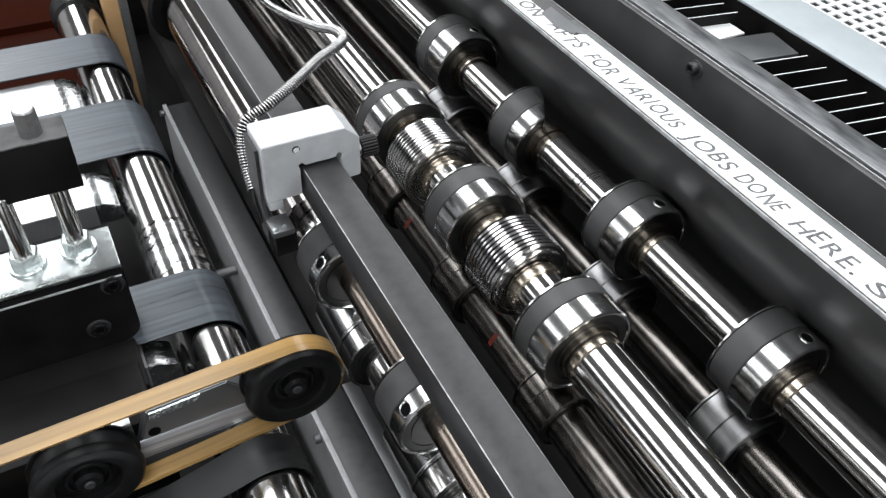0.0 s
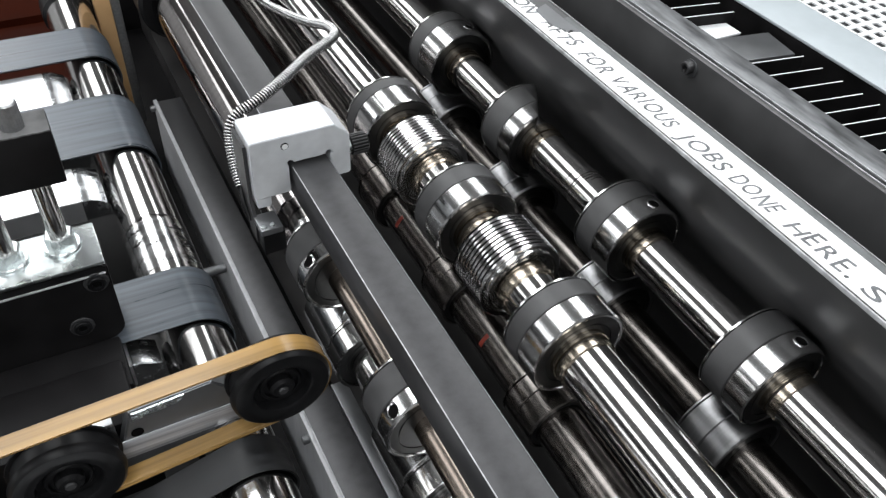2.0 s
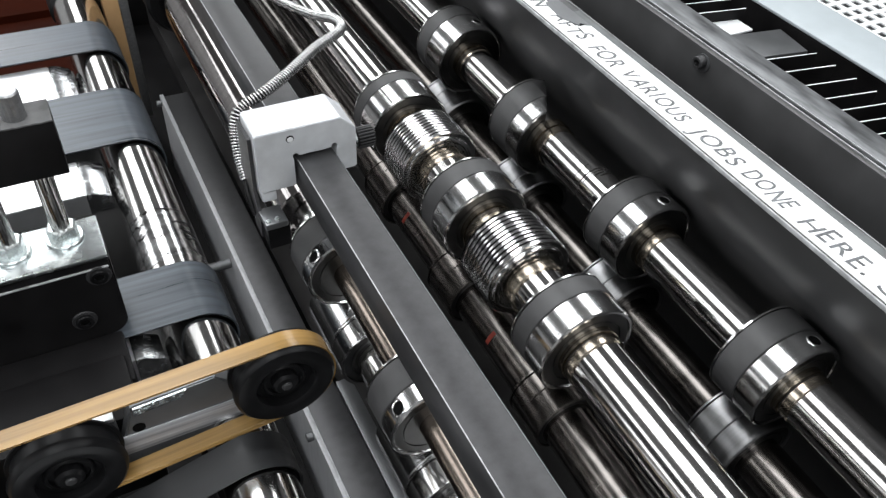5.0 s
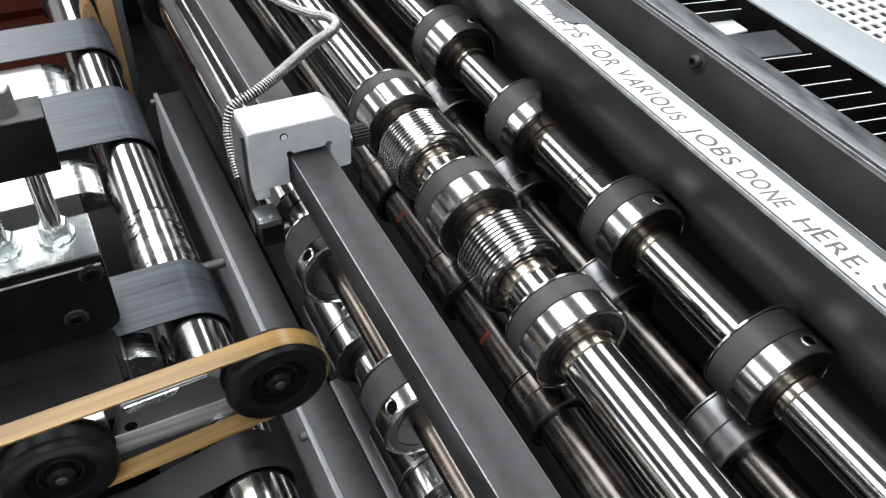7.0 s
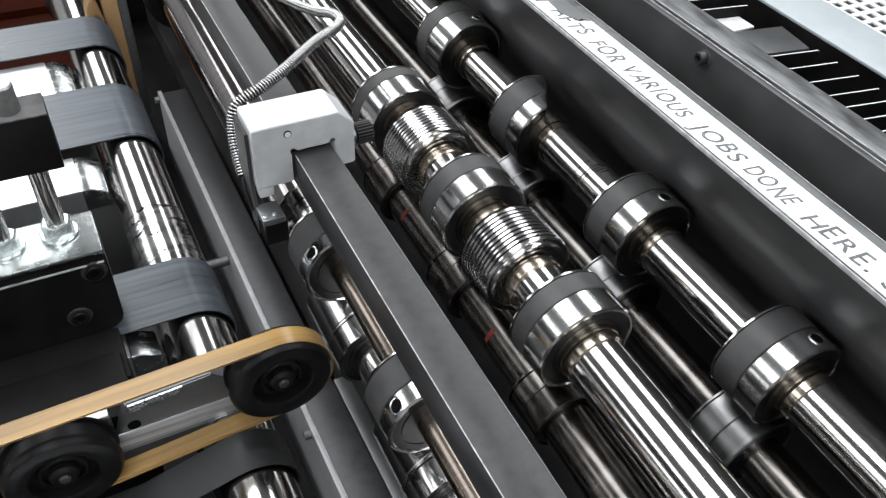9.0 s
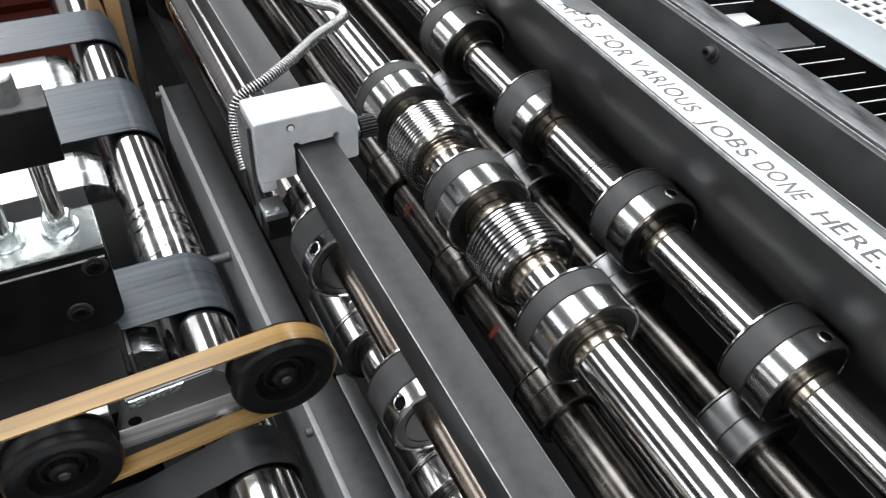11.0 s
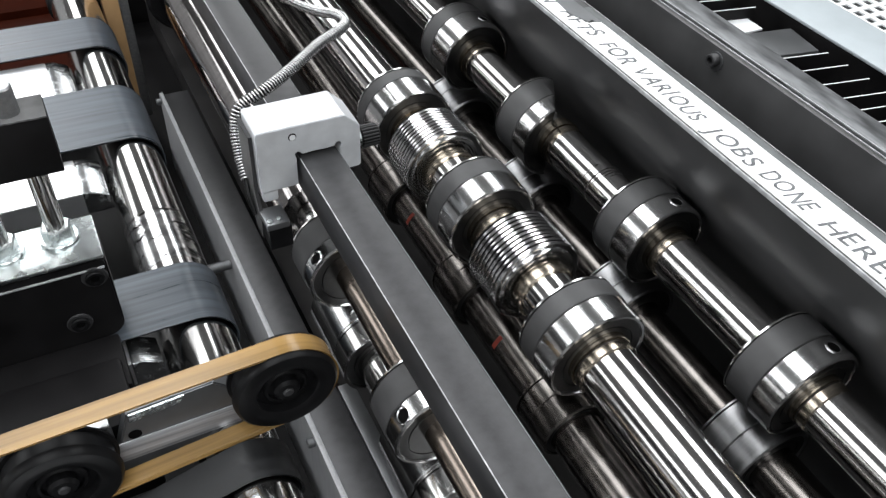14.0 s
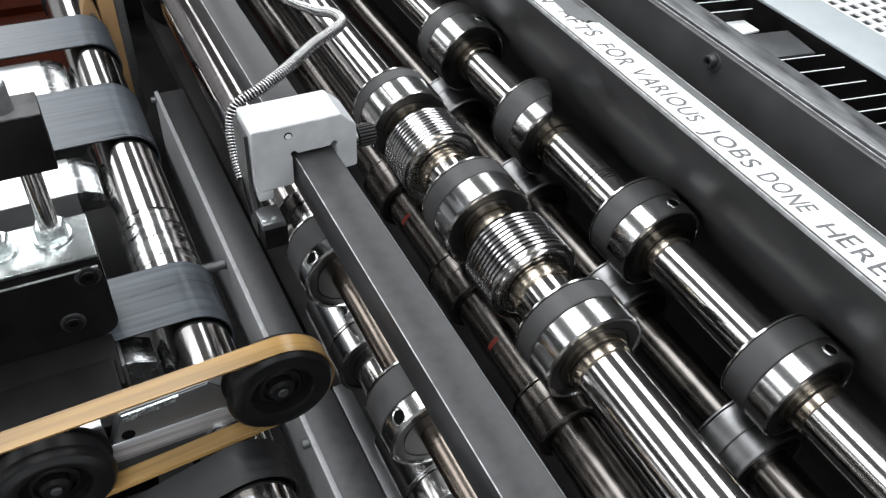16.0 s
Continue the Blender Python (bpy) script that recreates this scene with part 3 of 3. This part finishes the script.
def written_label():
    b = empty("written_label", (0, 0, E), "white adhesive label strip with handwritten grey capitals on the rail", "label")
    part("strip", box(0.4308, 0.4635, -0.3, 0.548, -0.3689, -0.3680, 0.0002), LABELWHITE, b)
    part("strip", box(0.4308, 0.452, 0.549, 0.72, -0.3689, -0.3681, 0.0002), LABELWHITE, b, "torn end of the white strip")
    part("clear_tape", box(0.4637, 0.4712, -0.3, 0.575, -0.3690, -0.3682, 0.0002), TAPE, b, "dull grey edge of the tape")
    tape = prism([(0.4443, 0.568), (0.4471, 0.599), (0.4632, 0.606), (0.4632, 0.545), (0.4585, 0.547), (0.4560, 0.552), (0.4525, 0.549)], 0, 0.0003)
    turned(tape, Matrix(((1, 0, 0, 0), (0, 0, 1, 0), (0, 1, 0, -0.3679), (0, 0, 0, 1))))
    part("torn_tape", tape, GREYSTEEL, b, "torn grey tape")
    rnd = random.Random(4)
    words = (("ON", 0.629, 0.598, 0.4385), ("AFTS", 0.577, 0.528, 0.4385), ("FOR", 0.513, 0.477, 0.4375), ("VARIOUS", 0.467, 0.387, 0.4385), ("JOBS", 0.374, 0.325, 0.4385),
             ("DONE", 0.315, 0.272, 0.4385), ("HERE.", 0.257, 0.199, 0.4375), ("S", 0.189, 0.176, 0.4365))
    for text, ya, yb, x in words:
        bm = bmesh.new()
        pen = 0.0
        glyphs = []
        for ch in text:
            cu = bpy.data.curves.new("glyph", "FONT")
            cu.body, cu.size, cu.extrude, cu.offset = ch, 1.0, 0.0, 0.010
            ob = new("glyph", cu)
            me = bpy.data.meshes.new_from_object(ob)
            bpy.data.objects.remove(ob)
            xs = [v.co.x for v in me.vertices]
            glyphs.append((me, min(xs), max(xs), pen))
            pen += max(xs) - min(xs) + 0.22
        k = (ya - yb) / (pen - 0.22)
        h = 0.0225
        for me, x0, x1, at in glyphs:
            m = Matrix.Translation((x - 0.0012 + rnd.uniform(-0.0012, 0.0012), ya - at * k, -0.3679)) @ pose(0, 0, 0, 0, 0, -90 + rnd.uniform(-7, 5)) \
                @ Matrix(((k * 1.12, h * 0.16, 0, -x0 * k), (0, h * rnd.uniform(0.9, 1.1), 0, 0), (0, 0, 1, 0), (0, 0, 0, 1)))
            me.transform(m)
            bm.from_mesh(me)
        part("lettering", bm, INK, b, "grey handwritten word")
    rescale(b, 0.834)


def slots():
    g = empty("slotted_grille", (0, 0, E), "dark grille with thin bright-edged cross fins beside the rail", "grille")
    part("tray", box(0.4986, 0.62, -0.4, 1.6, -0.47, -0.46, 0), BLACKPAINT, g)
    for y in (0.640, 0.621, 0.602, 0.583, 0.564, 0.545, 0.526, 0.507, 0.488, 0.402, 0.381, 0.359, 0.3385, 0.3215, 0.3045, 0.2875, 0.269, 0.251, 0.233, 0.215, 0.197, 0.179):
        bm = box(0.4988, 0.5790, y, y + 0.0012, -0.37, -0.335, 0)
        em = box(0.4988, 0.5790, y + 0.0001, y + 0.0010, -0.3349, -0.3345, 0)
        for v in list(bm.verts) + list(em.verts):
            if v.co.x > 0.55:
                v.co.y -= 0.0132
        f = part("fin", bm, BLACKPAINT, g, "dark fin")
        part("fin_edge", em, PANELWHITE, f, "bright fin edge")
    part("cover", turned(box(0.4990, 0.5880, -0.020, 0.020, -0.002, 0.002, 0.0006), pose(0, 0.432, -0.346, 0, 0, -9) @ pose(0, 0.087, 0)), GREYSTEEL, g, "grey cover plate")
    part("sheet", box(0.500, 0.574, 0.456, 0.486, -0.347, -0.345, 0.0003), PALECARD, g, "pale sheet in the slot")
    part("slip", turned(box(0.500, 0.528, 0, 0.009, -0.0005, 0.0005, 0.0002), pose(0, 0.3465, -0.350, 0, 0, -8) @ pose(0, 0.072, 0)), PALECARD, g, "small pale slip between the fins")
    part("sheet", box(0.500, 0.578, 0.262, 0.270, -0.368, -0.366, 0.0003), PALECARD, g, "pale sheet in the slot")
    rescale(g, 1.32)


def perforated_cover():
    g = empty("perforated_cover", (0, 0, E), "pale grey enamelled cover with a white perforated panel", "machine cover")
    # black colour paints the shadow gap under the overhanging border
    part("front", box(0.600, 0.606, -0.4, 1.6, -0.48, -0.3372, 0), BLACKPAINT, g, "front of the cover, blackened for the shadow gap")
    part("border", box(0.5995, 0.655, -0.4, 1.6, -0.337, -0.334, 0.001), PANELGREY, g, "pale grey border")
    # sheet with square holes
    bm = bmesh.new()
    px, py, hw = 0.0135, 0.0135, 0.0043
    z = -0.3345
    nx, ny = 20, 52
    for i in range(nx):
        for j in range(ny):
            cx, cy = 0.6555 + px * (i + 0.5), 0.06 + py * (j + 0.5)
            o = [bm.verts.new((cx + sx * px / 2, cy + sy * py / 2, z)) for sx, sy in ((-1, -1), (1, -1), (1, 1), (-1, 1))]
            q = [bm.verts.new((cx + sx * hw, cy + sy * hw, z)) for sx, sy in ((-1, -1), (1, -1), (1, 1), (-1, 1))]
            w = [bm.verts.new((v.co.x, v.co.y, z - 0.0015)) for v in q]
            for a in range(4):
                b = (a + 1) % 4
                bm.faces.new((o[a], o[b], q[b], q[a]))
                bm.faces.new((q[a], q[b], w[b], w[a]))
    tagged(part("perforated_sheet", bm, PANELWHITE, g, "white sheet with square holes"), kind="stuff")
    part("liner", box(0.6556, 0.95, 0.0, 0.85, -0.362, -0.360, 0), GREYSTEEL, g)
    rescale(g, 1.3205)


# ---- belt conveyor ----
def belts():
    r = 0.0266
    s = empty("belt_roller", (0.0490, 0, E - 0.4985), "chromed steel conveyor roller carrying wide belts", "roller", "conveyor rollers")
    part("rod", rod(r, 0.245, 1.01), CHROME, s)
    part("wrap", ring(r - 0.0005, r + 0.0004, 0.508, 0.569, 0.0002, 96), WRAP, s, "wrinkled clear wrap")
    # torn dark scuffs lying round the wrap
    rnd = random.Random(11)
    for yc, a0, a1, wide in ((0.5715, -80, 75, 0.0030), (0.560, -75, -20, 0.0022), (0.553, 15, 70, 0.0026), (0.548, -60, -25, 0.0018), (0.541, 25, 80, 0.0030),
                             (0.536, -30, 5, 0.0016), (0.530, 30, 85, 0.0026), (0.521, -70, -35, 0.0020), (0.5165, 20, 78, 0.0032), (0.511, -20, 15, 0.0014)):
        bm = bmesh.new()
        n = 22
        edge = []
        drift = yc
        for k in range(n + 1):
            t = k / n
            a = radians(a0 + (a1 - a0) * t)
            drift += rnd.uniform(-0.0011, 0.0011)
            w = wide * (0.15 + rnd.random()) * math.sin(math.pi * min(max(t, 0.03), 0.97))
            R = r + 0.0009
            edge.append([bm.verts.new((R * math.sin(a), drift + s2 * w, R * math.cos(a))) for s2 in (-0.5, 0.5)])
        for p, q in zip(edge, edge[1:]):
            bm.faces.new((p[0], p[1], q[1], q[0]))
        bmesh.ops.solidify(bm, geom=bm.faces[:], thickness=0.0004)
        part("scuff", bm, SCUFF_SHADE, s, "torn dark scuff")
    part("end_cap", rod(0.0295, 1.0105, 1.05, 0.004), PLASTIC, s, "black end cap")
    for y0, y1 in ((0.853, 0.9215), (0.675, 0.771), (0.434, 0.496), (0.290, 0.3195)):
        # the nearest belt lies in shade, painted with a darker belt colour
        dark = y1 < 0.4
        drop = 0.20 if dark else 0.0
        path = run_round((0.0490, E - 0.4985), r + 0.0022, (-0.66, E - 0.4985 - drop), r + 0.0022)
        e = empty("flat_belt", (0, 0, 0), "grey flat belt darkened for the shade under the drive belt" if dark else "wide grey-blue flat belt running over the chromed roller", "conveyor belt", "flat belts")
        part("band", band(path, 0.0014, y0, y1), SHADEDBELT if dark else BELTGREY, e)
        inner = run_round((0.0490, E - 0.4985), r + 0.00075, (-0.66, E - 0.4985 - drop), r + 0.00075)
        part("backing", band(inner, 0.0006, y0 + 0.0008, y1 - 0.0008), PLASTIC, e, "dark belt backing")


def pulleys():
    out = []
    for x, z, r in ((0.083, -0.4335, 0.031), (-0.052, -0.451, 0.031)):
        p = empty("belt_pulley", (x, 0.318, E + z), "black plastic belt pulley with a recessed hub", "pulley", "belt pulleys")
        prof = [(0.004, 0.004), (0.006, 0.0035), (0.008, 0.008), (0.0190, 0.008), (0.0196, 0.0018), (0.0210, 0.0007), (0.0262, 0.0), (0.0312, 0.0007), (0.0330, 0.0024), (0.0338, 0.0060), (r, 0.0064), (r, 0.0175), (0.0335, 0.018), (0.0335, 0.0195), (0.004, 0.0195)]
        part("wheel", lathe(prof, 64), PLASTIC, p)
        part("hub", rod(0.0085, 0.001, 0.01, 0.002, 32), PLASTIC, p, "black hub")
        part("hub_ring", ring(0.0118, 0.0145, 0.0052, 0.0085, 0.0012, 48), PLASTIC, p)
        part("hub_screw", lathe([(0, -0.0004), (0.0026, -0.0004), (0.0034, 0.0004), (0.0034, 0.0015), (0, 0.0015)], 20, closed=False), BLACKENED, p)
        out.append(p)
    path = run_round((0.083, E - 0.4335), 0.0332, (-0.40, E - 0.465), 0.045)
    e = empty("drive_belt", (0, 0, 0), "narrow amber drive belt running over black pulleys", "drive belt")
    part("band", band(path, 0.0014, 0.3215, 0.3350), AMBER, e)
    inner = run_round((0.083, E - 0.4335), 0.03175, (-0.40, E - 0.465), 0.04355)
    part("backing", band(inner, 0.0006, 0.3222, 0.3343), AMBER, e, "amber belt backing")
    return out


def motions():
    for k, p in enumerate(PULLEYS):
        base = p.location.copy()
        walk(p, [(i * 0.1, pose(*base, 0, 70 * i, 0)) for i in range(161)])


def bracket():
    g = empty("stud_bracket", (0, 0, E), "black bracket with a zinc plate and threaded studs", "bracket")
    q = 0.013
    out = [(-0.16, -0.472), (-0.16, -0.3985), (0.0020, -0.3985), (0.0045, -0.401)]
    out += [(0.0045 - q + q * math.cos(a), -0.472 + q - q * math.sin(a)) for a in (0, 0.3, 0.6, 0.9, 1.2, 1.5708)]
    part("body", prism(out, 0.4445, 0.487, 0.0012), BLACKPAINT, g, "black painted body")
    part("front_lip", box(-0.16, 0.0026, 0.4431, 0.4446, -0.4062, -0.4050, 0.0003), BRIGHTEDGE, g, "scuffed bright lip")
    part("plate", box(-0.16, 0.0040, 0.4435, 0.487, -0.3983, -0.3950, 0.0008), ZINC, g, "bright zinc plate")
    k = 1.015
    part("upper_block", box(-0.10 * k, -0.0021 * k, 0.455 * k, 0.479 * k, -0.333 * k, -0.2942 * k, 0.0008), BLACKPAINT, g, "black upper block")
    rnd = random.Random(6)
    edge = [(-0.10 * k + 0.0977 * k * n / 40, (0.4549 - rnd.uniform(0, 0.0011)) * k) for n in range(41)]
    face = prism(edge + [(-0.0023 * k, 0.4788 * k), (-0.10 * k, 0.4788 * k)], 0, 0.0010)
    part("top_face", turned(face, Matrix(((1, 0, 0, 0), (0, 0, 1, 0), (0, 1, 0, -0.2940 * k), (0, 0, 0, 1)))), PRIMER, g, "bare grey top face with chipped paint edge")
    for x, y in ((-0.0184, 0.470), (-0.0520, 0.468)):
        part("washer", turned(lathe([(0, 0), (0.0124, 0), (0.0124, 0.0018), (0.0118, 0.0024), (0, 0.0024)], 32, closed=False), pose(x, y, -0.3948, 90)), ZINC, g)
        part("nut", turned(hexagon(0.0102, 0.0098, 0.0009), pose(x, y, -0.3925, 0, 0, 20)), ZINC, g, "zinc hexagon nut")
        part("stud", turned(rod(0.0062, 0, 0.072, 0.0008, 32), pose(x, y - 0.001, -0.405, 90)), CHROME, g, "bright round stud")
    bm = lathe([(0, 0), (0.0068, 0), (0.0068, 0.0172), (0.0058, 0.0182), (0, 0.0182)], 40, closed=False)
    for v in bm.verts:
        ring_at = math.hypot(v.co.x, v.co.z)
        if ring_at > 0.006:
            v.co.x *= 1 - 0.05 * (round(math.atan2(v.co.z, v.co.x) / (math.pi / 20)) % 2)
            v.co.z *= 1 - 0.05 * (round(math.atan2(v.co.z, v.co.x) / (math.pi / 20)) % 2)
    part("stud_end", turned(bm, pose(-0.0215 * k, 0.4655 * k, -0.2932 * k, 90)), FRAMEGREY, g, "knurled steel stud end")
    part("lower_cover", box(-0.4, -0.002, 0.395, 0.4438, -0.60, -0.4690, 0.002), BLACKPAINT, g, "black lower cover")
    for x, z in ((-0.0230, -0.4500), (-0.0050, -0.4125)):
        part("washer", turned(lathe([(0.006, 0), (0.0084, 0), (0.0080, -0.0012), (0.006, -0.0012)], 32), pose(x, 0.4443, z)), BLACKENED, g)
        cap_screw("body_screw", (x, 0.4443, z), pose(0, 0, 0, 90), 0.0062, 0.0035, g, "black socket screw")
    rescale(g, 0.985)
    c = empty("bearing_plate", (0, 0, E), "grey cast bearing plate beside the drive belt", "bearing plate")
    part("plate", prism([(-0.0126, -0.458), (-0.0098, -0.449), (0.0445, -0.446), (0.060, -0.462), (0.062, -0.5), (-0.02, -0.52), (-0.026, -0.5)], 0.355, 0.366, 0.001), GREYSTEEL, c)
    part("hole", turned(lathe([(0, 0), (0.0042, 0), (0.0042, 0.0006), (0, 0.0006)], 24, closed=False), pose(-0.0085, 0.3545, -0.4705)), HOLE, c)
    part("cast_edge", prism([(-0.0095, -0.4565), (-0.0088, -0.4492), (0.026, -0.4470), (0.022, -0.4535)], 0.3535, 0.3549, 0.0003), SPARKLE, c, "glittering rough cast edge")
    part("lower_strip", box(-0.024, 0.0605, 0.3538, 0.3549, -0.494, -0.475, 0.0003), BRUSHED, c, "streaked grey steel strip")
    part("body", box(-0.25, -0.005, 0.372, 0.43, -0.52, -0.478, 0.003), BLACKPAINT, c, "black housing")
    part("corner_block", box(-0.062, -0.0214, 0.357, 0.370, -0.520, -0.4585, 0.002), GREYSTEEL, c, "grey corner block")
    part("corner_top", box(-0.062, -0.0210, 0.3562, 0.370, -0.4583, -0.4545, 0.001), PADTOP, c, "bright machined top")
    rescale(c, 0.955)


def pads():
    for y0, y1 in ((0.784, 0.852), (0.620, 0.672), (0.418, 0.443), (0.245, 0.281)):
        g = empty("guide_pad", (0, 0, E), "pale aluminium guide block with a sloped end beside the roller", "guide block", "guide blocks")
        part("block", prism([(-0.30, -0.500), (-0.30, -0.477), (0.0, -0.477), (0.0, -0.500)], y0, y1, 0.0006), PADTOP, g)
        part("sloped_end", prism([(0.0002, -0.500), (0.0002, -0.4772), (0.008, -0.4776), (0.0205, -0.484), (0.0215, -0.500)], y0, y1, 0.0008), KNURL, g, "sloped serrated end")


def frame_plates():
    g = empty("machine_frame", (0, 0, E), "grey steel frame plates between the roller and the shafts", "machine frame")
    part("upright", box(0.114, 0.1183, -0.2, 0.93, -0.78, -0.5862, 0.0004), LIGHTPLATE, g, "grey upright plate")
    part("floor_plate", box(0.1187, 0.149, -0.2, 0.93, -0.61, -0.5895, 0.0006), BLACKENED, g, "dark plate")
    part("rail", box(0.1500, 0.1640, -0.2, 0.42, -0.62, -0.5875, 0.0006), GREYSTEEL, g, "brushed steel rail")
    for y in (0.92, 0.379):
        cap_screw("frame_bolt", (0.1138, y, -0.592), pose(0, 0, 0, 0, -90), 0.004, 0.006, g, "dark bolt", GREYSTEEL)
    part("cross_rod", turned(rod(0.0052, 0.0, 0.075, 0.0006, 24), pose(0.1135, 0.625, -0.6100, 0, 0, 90)), GREYSTEEL, g, "grey steel cross rod")
    # thin pale strip paints the highlight along the upright's top edge
    part("edge", box(0.1177, 0.1184, -0.2, 0.93, -0.5861, -0.5850, 0.0002), BRIGHTEDGE, g, "bright worn and highlit edge")
    part("bed", box(-0.7, 0.0985, -0.2, 1.10, -0.78, -0.66, 0), BLACKPAINT, g, "black machine bed")
    part("bed_cover", box(-0.7, 0.0985, 1.1005, 1.34, -0.78, -0.66, 0), REDBROWN, g, "dark red-brown bed cover")
    part("bed", box(0.17, 0.433, -0.2, 1.34, -0.80, -0.66, 0), MACHINEBED, g, "black machine bed")
    part("bed", box(0.0987, 0.169, -0.2, 1.34, -0.80, -0.70, 0), BLACKPAINT, g, "black machine bed")
    part("leg", box(-0.6, 0.95, 0.0, 1.3, -E, -0.80, 0), BLACKPAINT, g, "black machine base")


def side_post():
    g = empty("side_post", (0, 0, E), "grey steel side post with a tan edge board", "machine post")
    part("post", box(0.0985, 0.109, 1.0, 1.04, -0.66, -0.40, 0.001), FRAMEGREY, g)
    part("board", box(0.0800, 0.0983, 1.004, 1.03, -0.66, -0.40, 0.001), TAN, g, "tan edge board")


def end_frame():
    g = empty("end_plate", (0, 0, E), "black end plate carrying the shaft bearings", "machine plate")
    part("plate", box(0.07, 0.433, 1.35, 1.40, -0.80, -0.25, 0.002), BLACKPAINT, g)
    q = empty("guard_panel", (0, 0, E), "dark red-brown painted guard panel behind the conveyor", "guard panel")
    part("panel", box(-0.7, 0.06, 1.345, 1.9, -E, -0.65, 0.001), REDBROWN, q)


room()
ceiling_lights()
main_shaft()
right_shaft()
lower_shafts()
square_bar()
clamp_block()
conduit()
ledge()
written_label()
slots()
perforated_cover()
belts()
PULLEYS = pulleys()
bracket()
pads()
frame_plates()
side_post()
end_frame()
motions()
